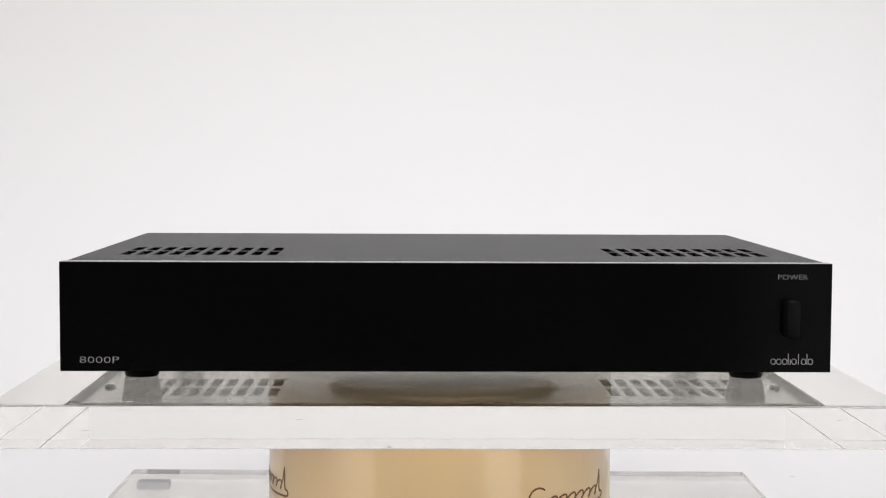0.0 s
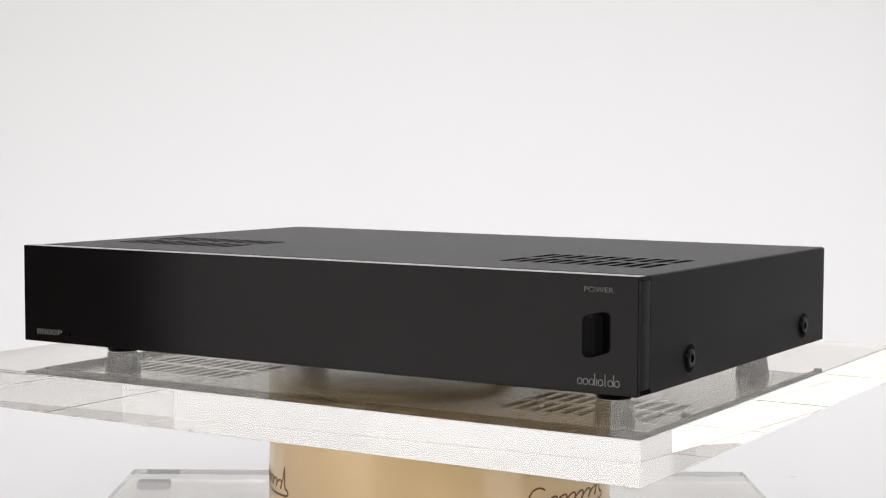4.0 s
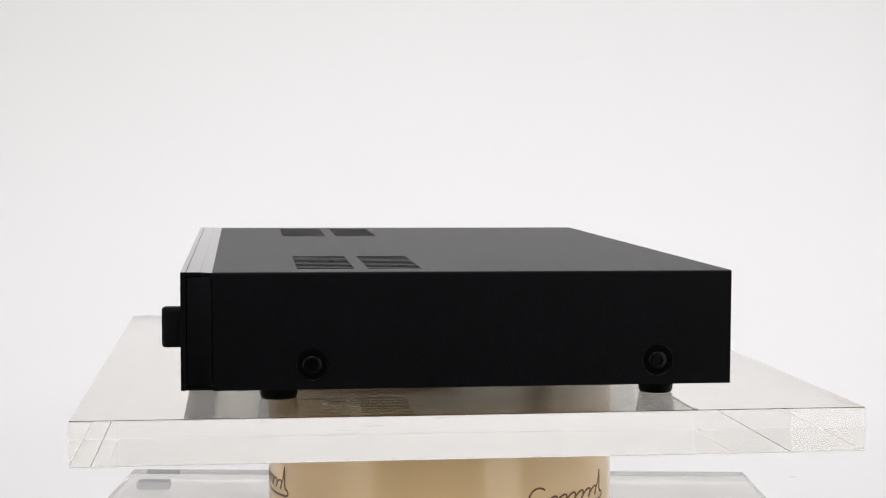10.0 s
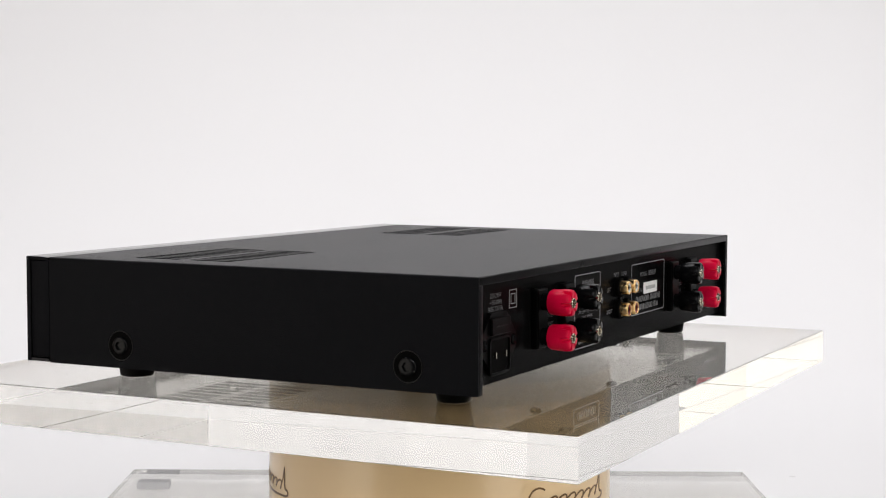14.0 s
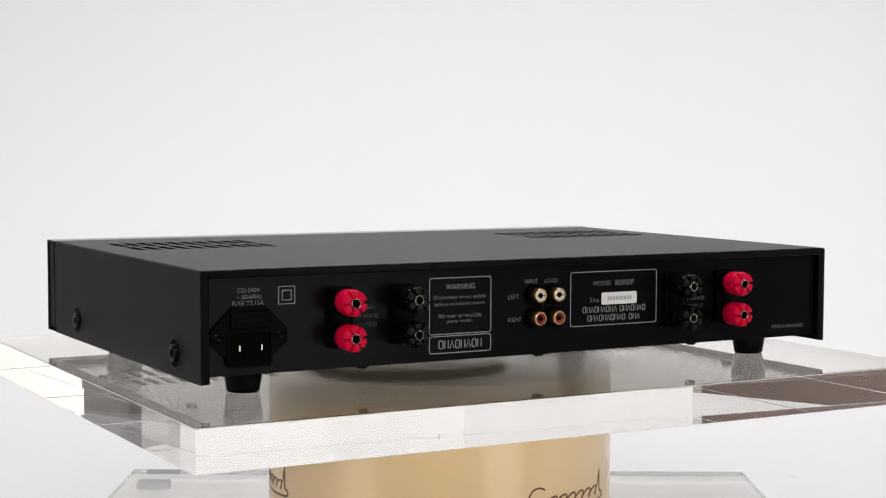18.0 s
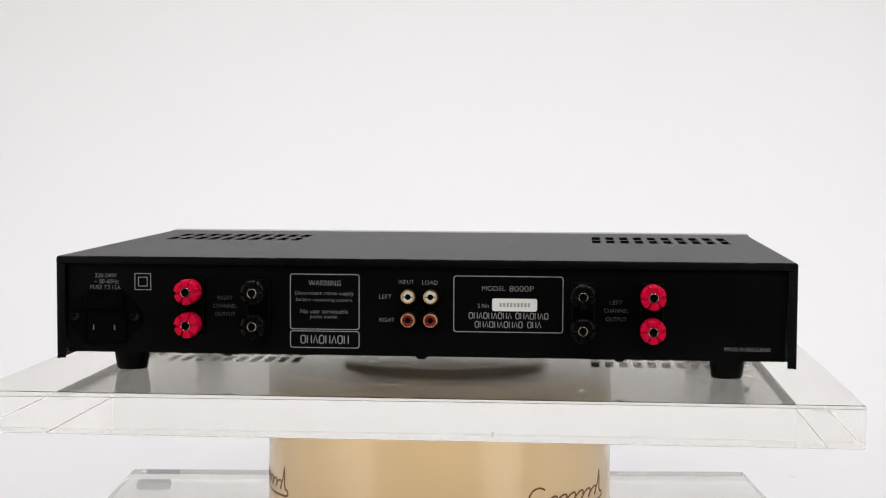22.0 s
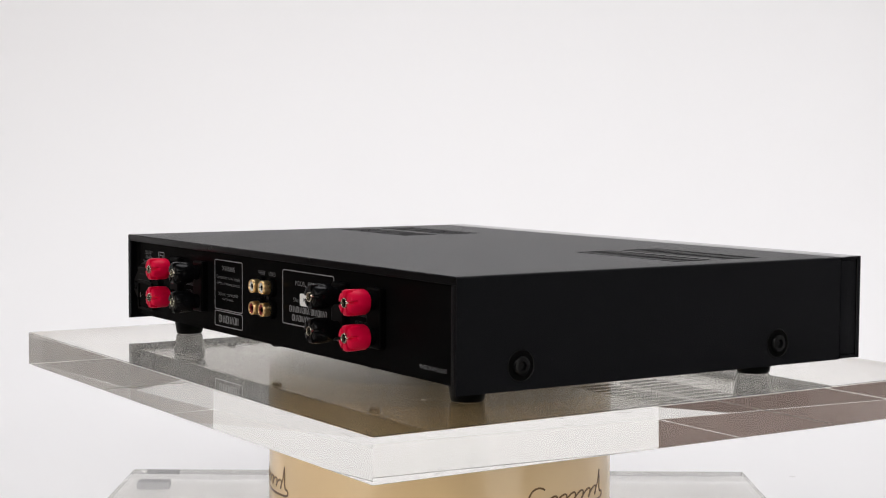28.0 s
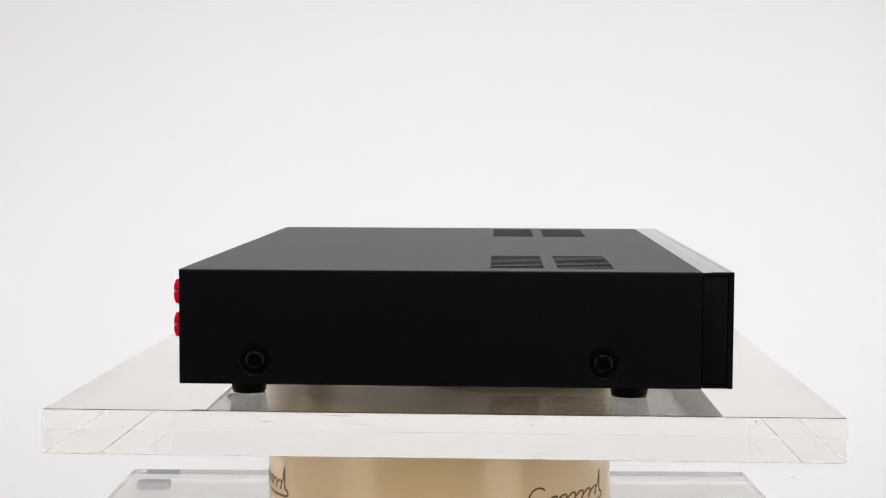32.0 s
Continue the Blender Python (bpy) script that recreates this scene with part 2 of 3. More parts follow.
def room():
    t, low = 0.1, -0.8
    for name, size, mat, label in (
        ("floor", (-2.6, 2.6, -3.4, 1.6, low - t, low), ROOM, "brown studio floor"),
        ("plinth", (-0.78, 1.18, -0.26, 1.40, low, -0.004), DARK_ROOM, "plain low platform under the paper sweep"),
        ("ceiling", (-2.6, 2.6, -3.4, 1.6, 2.5, 2.5 + t), DARK_ROOM, "plain dark studio ceiling"),
        ("wall_north", (-2.6, 2.6, 1.6, 1.6 + t, low - t, 2.6), WHITE_ROOM, "plain white studio wall behind the sweep"),
        ("wall_south", (-2.6, 2.6, -3.4 - t, -3.4, low - t, 2.6), DARK_ROOM, "plain dark studio wall behind the camera"),
        ("wall_west", (-2.6 - t, -2.6, -3.4, 1.6, low - t, 2.6), ROOM, "plain brown studio side wall"),
        ("wall_east", (2.6, 2.6 + t, -3.4, 1.6, low - t, 2.6), GREY_ROOM, "plain grey studio side wall"),
    ):
        tagged(part(name, box(*size), mat), label, kind="structure")
    # unseen white reflectors from the sweep towards the sides, added to whiten the acrylic edges
    for name, a, b in (("reflector_northwest", (-0.84, 1.44), (-1.40, 0.935)), ("reflector_northeast", (1.24, 1.44), (1.80, 0.12)), ("reflector_southeast", (1.80, 0.09), (1.27, -0.775))):
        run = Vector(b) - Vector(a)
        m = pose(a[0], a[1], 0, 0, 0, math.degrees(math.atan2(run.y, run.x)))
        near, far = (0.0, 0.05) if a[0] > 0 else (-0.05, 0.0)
        tagged(part(name, box(0, run.length, near, far, low, 2.0), WHITE_ROOM, at=m), "unseen white angled reflector added beside the table", kind="structure")


sweep()
room()


# ---- the display stand ----
def tint_top(ob):
    """Gives the upper face of a clear sheet a darker tint, for shade seen through it."""
    ob.data.materials.append(TINTED_CLEAR)
    ob.data.materials.append(SCRAPED)
    for face in ob.data.polygons:
        most = max(abs(c) for c in face.normal)
        face.material_index = 2 if most < 0.9 else (1 if face.normal.z > 0.9 else 0)


def base_sheet():
    ob = part("base_sheet", box(-0.2525, 0.2505, -0.196, 0.224, BASE - 0.1618, BASE - 0.1385, 0.0003, 1), CLEAR)
    tint_top(ob)
    tagged(ob, "thick clear acrylic base sheet lying under the drum", "acrylic sheet")
    for x, y, tilt in ((-0.232, 0.200, 0), (-0.232, -0.16, 0), (0.232, -0.16, 0)):
        pad = part("felt_pad", box(-0.013, 0.013, -0.006, 0.006, 0.0, BASE - 0.1618, 0.001), PAD, at=pose(x, y, 0, 0, 0, tilt))
        tagged(pad, "small dark grey felt pad under the clear base sheet", "pad", "pads under the base sheet")


def drum():
    top, bottom, r = SHEET_TOP - SHEET_THICK, BASE - 0.1385, 0.1161
    hub = top - 0.0022
    drum_ob = new("turntable_drum")
    drum_ob.location = (0, 0, bottom)
    high = hub - bottom
    tagged(drum_ob, "champagne gold lacquered motor drum with brown script marks", "turntable")
    part("shell", lathe([(0, 0), (r - 0.002, 0), (r, 0.002), (r, high - 0.0133), (r - 0.002, high - 0.0133)], 128), CHAMPAGNE, drum_ob, smooth=40)
    # upper wall, top and hub carry the amplifier's shade in their colour
    part("shaded_band", lathe([(r - 0.004, high - 0.0132), (r - 0.0002, high - 0.0130), (r - 0.0002, high - 0.0006), (r - 0.0008, high), (r - 0.002, high)], 128), SHADED_RIM, drum_ob, "upper band of the drum, coloured darker for shade under the sheet", smooth=40)
    part("top_disc", lathe([(r - 0.002, high - 0.003), (r - 0.002, high - 0.0001), (0, high - 0.0001)], 96), SHADED_TOP, drum_ob, "top disc of the drum, coloured darker for shade")
    part("hub", lathe([(0, high), (0.045, high), (0.045, high + 0.002), (0, high + 0.002)], 48), SHADED_TOP, drum_ob)
    part("top_screw", lathe([(0.0034, high), (0.0034, high + 0.0012), (0.0026, high + 0.0018), (0, high + 0.0018)], 20), STEEL_BLACK, drum_ob, "small dark screw head", pose(0.0595, -0.066, 0))

    def mark(bearing, z):
        """A looped flourish with a tall end stroke and an underline, wrapped round the drum."""
        pts = [(-0.0300 + 0.0075 * math.cos(radians(a)), 0.0015 + 0.0075 * math.sin(radians(a))) for a in range(50, 331, 14)]
        for k in range(91):
            u = k / 90
            a = u * 2 * math.pi * 6.0
            pts.append((-0.0235 + 0.052 * u - 0.0030 * math.sin(a + 0.9), -0.0005 - 0.0029 * math.cos(a)))
        pts += [(0.0310, 0.0040), (0.0335, 0.0120), (0.0338, 0.0070), (0.0335, 0.0), (0.0345, -0.0025)]
        tail = [(0.0345, -0.0025), (0.0372, -0.0028), (0.0385, -0.0040), (0.0378, -0.0058), (0.0350, -0.0068)]
        tail += [(0.0350 - 0.045 * k / 16, -0.0068 - 0.0010 * math.sin(k / 16 * math.pi)) for k in range(1, 17)]
        bm = ribbon(pts, 0.0012, 0.0002)
        ribbon(tail, 0.0014, 0.0002, bm)
        for v in bm.verts:
            a = radians(bearing) + v.co.x / r
            rr = r + 0.00005 + v.co.z
            v.co = Vector((rr * math.sin(a), -rr * math.cos(a), z + v.co.y))
        part("script_mark", bm, BROWN_INK, drum_ob, "dark brown script flourish")

    for bearing, z in ((-76.5, -0.0905), (47, -0.0920), (169, -0.0905)):
        mark(bearing, BASE + z - bottom)
    return drum_ob


base_sheet()
drum()


def turning_sheet():
    ob = part("turning_sheet", box(-0.2501, 0.2510, -0.2223, 0.2018, -SHEET_THICK, -0.0005, 0.00022, 1, flat_only=True), CLEAR)
    ob.location = (0, 0, SHEET_TOP)
    tint_top(ob)
    ob.visible_shadow = False
    tagged(ob, "thick clear acrylic turntable sheet with scratched polished edges", "acrylic sheet")
    # extra clear layer, added only to make the top mirror more strongly
    overlay = part("reflection_overlay", box(-0.2497, 0.2506, -0.2219, 0.2014, -0.0003, 0), OVERLAY, ob, "thin clear layer added to strengthen the reflection")
    overlay.visible_shadow = False
    rng = random.Random(7)
    sides = (("front", -0.2223, -1, -0.25, 0.25), ("back", 0.2018, 1, -0.25, 0.25), ("west", -0.2501, -1, -0.22, 0.2), ("east", 0.2510, 1, -0.22, 0.2))
    for side, at, out, lo, hi in sides:
        bm = bmesh.new()
        for _ in range(16):
            u, w = rng.uniform(lo + 0.01, hi - 0.03), rng.choice((0.0008, 0.002, 0.004, 0.009)) * rng.uniform(0.6, 1.3)
            z = -SHEET_THICK * rng.choice((rng.uniform(0.03, 0.2), rng.uniform(0.7, 0.96), rng.uniform(0.2, 0.8)))
            h = rng.uniform(0.00008, 0.0002) if w > 0.0015 else rng.uniform(0.0002, 0.0005)
            lean = rng.uniform(-0.12, 0.12)
            for k in range(3):
                a0, a1 = u + w * k / 3, u + w * (k + 1) / 3
                zz = z + lean * (k - 1) * w / 3
                if side in ("front", "back"):
                    box(a0, a1, at + out * 0.00002, at + out * 0.00006, zz, zz + h * (0.5 + rng.random()), bm=bm)
                else:
                    box(at + out * 0.00002, at + out * 0.00006, a0, a1, zz, zz + h * (0.5 + rng.random()), bm=bm)
        tagged(part("edge_scuffs", bm, SCUFF, ob, "fine grey scuffs on a polished edge"), kind="stuff")
    part("dark_fleck", box(-0.0326, -0.0313, -0.22245, -0.2224, -0.0232, -0.0224), SPECK, ob, "tiny black fleck")
    bm = bmesh.new()
    for _ in range(70):
        x, y, r = rng.uniform(-0.24, 0.24), rng.uniform(-0.21, 0.19), rng.uniform(0.00015, 0.0004)
        box(x - r, x + r * 1.6, y - r, y + r, 0.00002, 0.0001, bm=bm)
    for _ in range(26):
        x, y, r = rng.gauss(-0.01, 0.06), min(0.19, rng.gauss(0.158, 0.014)), rng.uniform(0.00012, 0.0003)
        box(x - r, x + r * 1.8, y - r, y + r, 0.00002, 0.0001, bm=bm)
    tagged(part("dust", bm, DUST, ob, "scattered pale dust specks"), kind="stuff")
    return ob


# ---- the amplifier ----
YF, YB = -0.1664, 0.1343            # face of the front panel, rear edge of the cover
YC = -0.1495                        # where the cover begins
YT = YF + 0.0108                    # where the panel's top flange begins to slope down to the cover
XW, XC = 0.2227, 0.2220             # half widths of panel and cover
ZP, ZC = 0.0633, 0.0623             # tops of the panel, and of the cover at its rear
FLOOR_Z = 0.0035                    # underside of the chassis
REAR = 0.1303                       # face of the rear panel


def vent_grid(half, y0, y1):
    """Grid lines for a sheet with two blocks of two by ten slots, and the test for the slots."""
    first, pitch, wide = 0.1035, 0.00998, 0.0061
    cuts = [(first + k * pitch, first + k * pitch + wide) for k in range(10)]
    xs = sorted([-half, half] + [s * c for s in (-1, 1) for pair in cuts for c in pair])
    rows = ((-0.1038, -0.0723), (-0.0648, -0.0350))
    ys = sorted([y0, y1] + [y for row in rows for y in row])

    def hole(i, j):
        x, y = (xs[i] + xs[i + 1]) / 2, (ys[j] + ys[j + 1]) / 2
        return any(a < y < b for a, b in rows) and any(a < abs(x) < b for a, b in cuts)

    return xs, ys, hole


def lift(y):
    """How far the cover's top rises from its rear edge towards the front panel."""
    return 0.0007 * (YB - y) / (YB - YC)


def top_cover(amp):
    thick, r = 0.0014, 0.0016
    xs, ys, hole = vent_grid(XC - r, YC, YB)
    bm = plate(xs, ys, hole, ZC - thick, ZC)
    for s in (-1, 1):
        outer = [(s * (XC - r + r * math.sin(radians(a))), ZC - r + r * math.cos(radians(a))) for a in range(0, 91, 15)]
        inner = [(s * (XC - r + (r - thick) * math.sin(radians(a))), ZC - r + (r - thick) * math.cos(radians(a))) for a in range(90, -1, -15)]
        strip(outer + [(s * XC, -0.0003), (s * (XC - thick), -0.0003)] + inner, YC, YB, bm)
    for v in bm.verts:
        if v.co.z > ZC - 0.003:
            v.co.z += lift(v.co.y)
    # rear return: a narrow lip along the top and down both sides
    cover = part("top_cover", bm, POWDER, amp, "folded cover in fine-textured black with vent slots", smooth=50)
    lip = box(-XC + 0.0008, XC - 0.0008, YB - 0.0014, YB + 0.0003, ZC - 0.0046, ZC - 0.0005, 0.0005)
    part("rear_lip", lip, LIP, cover, "satin black folded lip with a rubbed edge", smooth=30)
    for s in (-1, 1):
        part("side_lip", box(s * (XC - 0.0052), s * (XC - 0.0008), YB - 0.0014, YB + 0.0002, 0.0, ZC - 0.0048, 0.0004), POWDER, cover, smooth=30)
        part("mitre_seam", ribbon([(s * (XC - 0.0010), ZC - 0.0006), (s * (XC - 0.0056), ZC - 0.0050)], 0.0003, 0.0001), RECESS, cover, "", on_front(0, 0, YB + 0.0003) @ pose(0, 0, 0, 180, 0, 0) @ Matrix.Diagonal((1, -1, 1, 1)))
    # rubbed spots along the rear fold and light scuffs on the top
    rng = random.Random(11)
    bm = bmesh.new()
    for _ in range(46):
        x, w = rng.uniform(-0.215, 0.215), rng.uniform(0.0008, 0.006)
        box(x, x + w, YB - 0.0003 * rng.random(), YB + 0.00015, ZC - 0.0003 - 0.0003 * rng.random(), ZC + 0.00003, bm=bm)
    for _ in range(26):
        x, y, w = rng.gauss(0.10, 0.05), rng.gauss(0.085, 0.025), rng.uniform(0.0006, 0.005)
        if abs(x) < 0.21 and y < 0.125:
            box(x, x + w, y, y + rng.uniform(0.0003, 0.0008), ZC + lift(y) + 0.00001, ZC + lift(y) + 0.00004, bm=bm)
    tagged(part("rubbed_spots", bm, RUBBED, cover, "pale rubbed spots in the black finish"), kind="stuff")


def chassis(amp):
    xs, ys, hole = vent_grid(XC - 0.004, YC - 0.011, REAR - 0.0018)
    bm = plate(xs, ys, hole, FLOOR_Z, FLOOR_Z + 0.0012)
    bottom = part("bottom_plate", bm, surface("zinc_plated_steel", (0.44, 0.425, 0.40), 0.24, metal=0.75, vary=0.22, scale=45, grain=0.12, grain_scale=260), amp, "grey plated bottom plate with vent slots")
    part("transformer_dish", lathe([(0.0768, 0.0), (0.0758, -0.0003), (0.0748, -0.0009), (0.0724, -0.0029), (0.0714, -0.0034), (0.0700, -0.0036), (0, -0.0036)], 80), bottom.data.materials[0], bottom, "round pressed dish", pose(0, -0.052, FLOOR_Z), smooth=50)
    for x, y in ((-0.119, 0.1225), (0.0, 0.1245), (0.119, 0.1225), (-0.2115, -0.073), (0.2115, -0.075), (0.2, 0.06), (-0.2, 0.06)):
        part("bottom_screw", lathe([(0.0034, 0.0), (0.0034, -0.0012), (0.0024, -0.0022), (0, -0.0022)], 16), STEEL_BLACK, bottom, "", pose(x, y, FLOOR_Z))
    # hidden block added to keep light out of the seam behind the panel
    part("light_block", box(-XC + 0.0018, XC - 0.0018, YC - 0.006, YC + 0.004, 0.0062, ZC - 0.0018), RUBBER, amp)
    return part("rear_panel", box(-0.2160, 0.2160, REAR - 0.0015, REAR, FLOOR_Z, 0.0580), STEEL_BLACK, amp, "black rear panel with white printing")


def front_panel(amp):
    ob = part("front_panel", box(-XW, XW, YF, YF + 0.0029, 0.0, ZP, 0.00035), ANODISED, amp, "smooth black anodised front panel")
    ob.data.materials.append(SATIN)
    ob.data.materials.append(POWDER)
    for face in ob.data.polygons:
        face.material_index = 1 if face.normal.z > 0.9 else (2 if abs(face.normal.x) > 0.5 else 0)
    upper = part("upper_flange", box(-XW, XW, YF + 0.0030, YT - 0.00015, ZP - 0.0022, ZP - 0.00003, 0.0002, 1), SATIN, ob)
    bm = bmesh.new()
    ends = [[bm.verts.new((x, y, z)) for y, z in ((YT - 0.00015, ZP - 0.00003), (YC - 0.00015, ZP - 0.0005), (YC - 0.00015, ZP - 0.0022), (YT - 0.00015, ZP - 0.0022))] for x in (-XW, XW)]
    for k in range(4):
        bm.faces.new([ends[0][k], ends[0][(k + 1) % 4], ends[1][(k + 1) % 4], ends[1][k]])
    bm.faces.new(ends[0]), bm.faces.new(ends[1])
    slope = part("flange_slope", bm, SATIN, ob)
    for piece in (upper, slope):
        piece.data.materials.append(POWDER)
        for face in piece.data.polygons:
            face.material_index = 1 if abs(face.normal.x) > 0.5 else 0
    part("lower_flange", box(-XW, XW, YF + 0.0030, YC - 0.00015, 0.0002, 0.0022, 0.0002, 1), ANODISED, ob)
    for s in (-1, 1):
        part("end_cap", box(s * (XW - 0.002), s * (XW - 0.0006), YF + 0.0033, YC - 0.0005, 0.0027, ZP - 0.0027, 0.0003), POWDER, ob, "black end cap in a dark gap", smooth=30)
    # rocker switch: a tall rounded paddle in a slot
    bm = bmesh.new()
    rows = []
    for y, inset in ((0.0005, 0.0), (-0.0088, 0.0), (-0.0102, 0.0005), (-0.0108, 0.0016)):
        rows.append([bm.verts.new((x * (1 - inset / 0.0038), y, z * (1 - inset / 0.0112))) for x, z in rounded(-0.0038, 0.0038, -0.0112, 0.0112, 0.0030, 6)])
    for low, high in zip(rows, rows[1:]):
        for k in range(len(low)):
            j = (k + 1) % len(low)
            bm.faces.new([low[k], low[j], high[j], high[k]])
    bm.faces.new(rows[0]), bm.faces.new(rows[-1])
    part("power_switch", bm, SWITCH_BLACK, ob, "tall rounded black push switch", pose(0.1985, YF, 0.0317), smooth=50)
    part("indicator", lathe([(0, 0.0002), (0.0010, 0.0002), (0.0012, 0)], 16), RECESS, ob, "tiny dark indicator", on_front(-0.1817, 0.0062, YF))
    y = YF
    lettering("model_number", "8000P", ob, on_front(-0.2001, 0.0067, y), 0.0226, 0.0036, PRINT, "pale grey printed number")
    lettering("power_lettering", "POWER", ob, on_front(0.1998, 0.0555, y), 0.0171, 0.0029, PRINT, "pale grey printed word")
    # the maker's mark stands as plain rings and strokes
    bm = bmesh.new()
    for x in (-0.0110, -0.0076, -0.0042, 0.0012, 0.0068, 0.0107):
        ribbon(rounded(x - 0.0013, x + 0.0013, -0.0016, 0.0016, 0.0012, 3), 0.0004, 0.00012, bm, True)
    for x, lift in ((-0.0022, 0.0046), (-0.0010, 0.0016), (0.0038, 0.0046), (0.0087, 0.0046)):
        box(x - 0.0002, x + 0.0002, -0.0018, lift, 0, 0.00012, bm=bm)
    part("maker_mark", bm, PRINT, ob, "pale grey maker's mark of rings and strokes", on_front(0.2001, 0.0063, y))


def foot(amp, x, y, r=0.0114):
    drop = FLOOR_Z + 0.0101
    ob = part("foot", lathe([(0, 0), (r - 0.0027, 0), (r - 0.0019, 0.0008), (r, drop - 0.0004), (r, drop), (0, drop)], 40), RUBBER, amp, "tapered black rubber foot", pose(x, y, -0.0101), smooth=40)
    return ob


def side_screw(amp, s, y):
    turn = Matrix(((0, 0, s, s * XC), (1, 0, 0, y), (0, 1, 0, 0.0130), (0, 0, 0, 1)))
    # nothing is sunk here: a flush black disc paints the shade of the recess
    cup = part("side_screw", lathe([(0.0086, -0.0003), (0.0085, 0.0001), (0.0062, 0.00015), (0, 0.0001)], 36), RECESS, amp, "black socket screw on a flush disc painted black as recess shade", turn, smooth=35)
    part("recess_rim", lathe([(0.0090, -0.0002), (0.0089, 0.0002), (0.0085, 0.0003), (0.0082, 0.0001)], 40), PLASTIC_BLACK, cup, smooth=50)
    # a rounded head with a six-sided socket
    bm = lathe([(0.0056, 0.0001), (0.0055, 0.0010), (0.0050, 0.0016), (0.0042, 0.0019)], 36)
    rim = [v for v in bm.verts if abs(v.co.z - 0.0019) < 1e-6]
    inner, floor_ring = [], []
    for v in rim:
        a = math.atan2(v.co.y, v.co.x)
        side = 0.0024 / math.cos((a % (math.pi / 3)) - math.pi / 6)
        inner.append(bm.verts.new((side * math.cos(a), side * math.sin(a), 0.0019)))
        floor_ring.append(bm.verts.new((side * math.cos(a), side * math.sin(a), 0.0006)))
    for k in range(len(rim)):
        j = (k + 1) % len(rim)
        bm.faces.new([rim[k], rim[j], inner[j], inner[k]])
        bm.faces.new([inner[k], inner[j], floor_ring[j], floor_ring[k]])
    bm.faces.new(floor_ring)
    part("screw_head", bm, PLASTIC_BLACK, cup, "glossy black screw head with a six-sided socket", smooth=35)


def binding_post(amp, x, z, red):
    """A screw-down speaker terminal: notched knob, metal tube in its end."""
    y0, y1 = 0.1394, 0.1532
    turn = Matrix(((-1, 0, 0, x), (0, 0, 1, y0), (0, 1, 0, z), (0, 0, 0, 1)))
    deep = y1 - y0
    bm = bmesh.new()
    steps, rings = 72, []

    def notched(k):
        return (k % 12) < 3

    # radius, height, how far the six grooves cut inwards and down
    for r, z_, cut, dip in ((0.0054, 0.0, 0, 0), (0.0066, 0.0003, 0, 0), (0.0072, 0.0014, 0, 0), (0.0075, deep * 0.50, 0, 0), (0.0076, deep * 0.66, 0.06, 0), (0.0075, deep - 0.0016, 0.19, 0.0016), (0.0072, deep - 0.0005, 0.20, 0.0024), (0.0065, deep, 0.18, 0.0026), (0.0044, deep, 0, 0.0018), (0.0030, deep - 0.0003, 0, 0.0006), (0.0029, 0.002, 0, 0)):
        rings.append([])
        for k in range(steps):
            rr, zz = (r * (1 - cut), z_ - dip) if notched(k) else (r, z_)
            rings[-1].append(bm.verts.new((rr * math.cos(2 * math.pi * k / steps), rr * math.sin(2 * math.pi * k / steps), zz)))
    for a, b in zip(rings, rings[1:]):
        for k in range(steps):
            j = (k + 1) % steps
            bm.faces.new([a[k], a[j], b[j], b[k]])
    bm.faces.new(rings[0]), bm.faces.new(rings[-1])
    colour = "red" if red else "black"
    knob = part("binding_post", bm, PLASTIC_RED if red else PLASTIC_BLACK, amp, f"notched {colour} plastic speaker terminal knob", turn, smooth=40)
    part("post_tube", lathe([(0.0029, 0.003), (0.0029, deep + 0.0002), (0.0028, deep + 0.0005), (0.0026, deep + 0.0007), (0.0024, deep + 0.0006), (0.0023, deep + 0.0003), (0.0023, deep - 0.006)], 28), NICKEL, knob, "bright metal socket tube", smooth=60)
    # shallow black plug that paints the shade down the bore
    part("post_bore", lathe([(0.00232, deep - 0.0018), (0, deep - 0.0022)], 24), RECESS, knob)
    part("post_shank", lathe([(0.0050, -0.006), (0.0050, 0.0001), (0, 0.0001)], 20), PLASTIC_BLACK, knob)


def rca_jack(amp, x, z, white):
    y0 = REAR
    turn = Matrix(((-1, 0, 0, x), (0, 0, 1, y0), (0, 1, 0, z), (0, 0, 0, 1)))
    shell = part("phono_socket", lathe([(0.0050, 0), (0.0050, 0.0006), (0.0044, 0.0008), (0.0044, 0.0074), (0.0043, 0.0080), (0.0041, 0.0085), (0.0038, 0.0088), (0.0035, 0.0088), (0.0033, 0.0084), (0.0032, 0.0045)], 36), GOLD, amp, "gold-plated phono socket", turn, smooth=50)
    part("insulator", lathe([(0.0033, 0.0078), (0.0031, 0.0083), (0.0018, 0.0081), (0.0017, 0.0052), (0.0032, 0.0052)], 32), JACK_WHITE if white else JACK_RED, shell, "white insulator" if white else "red insulator", smooth=35)
    part("socket_base", lathe([(0.0062, 0), (0.0062, 0.0030), (0.0056, 0.0036), (0.0043, 0.0036)], 32), RECESS, shell, "black moulded collar", smooth=35)
    # black cone and raised strips paint the shade of the centre hole and slits
    part("contact", lathe([(0.0017, 0.0078), (0.0014, 0.0074), (0, 0.0070)], 20), RECESS, shell)
    for s in (-1, 1):
        part("contact_slit", box(s * 0.0017, s * 0.0030, -0.00025, 0.00025, 0.0080, 0.00842), RECESS, shell)


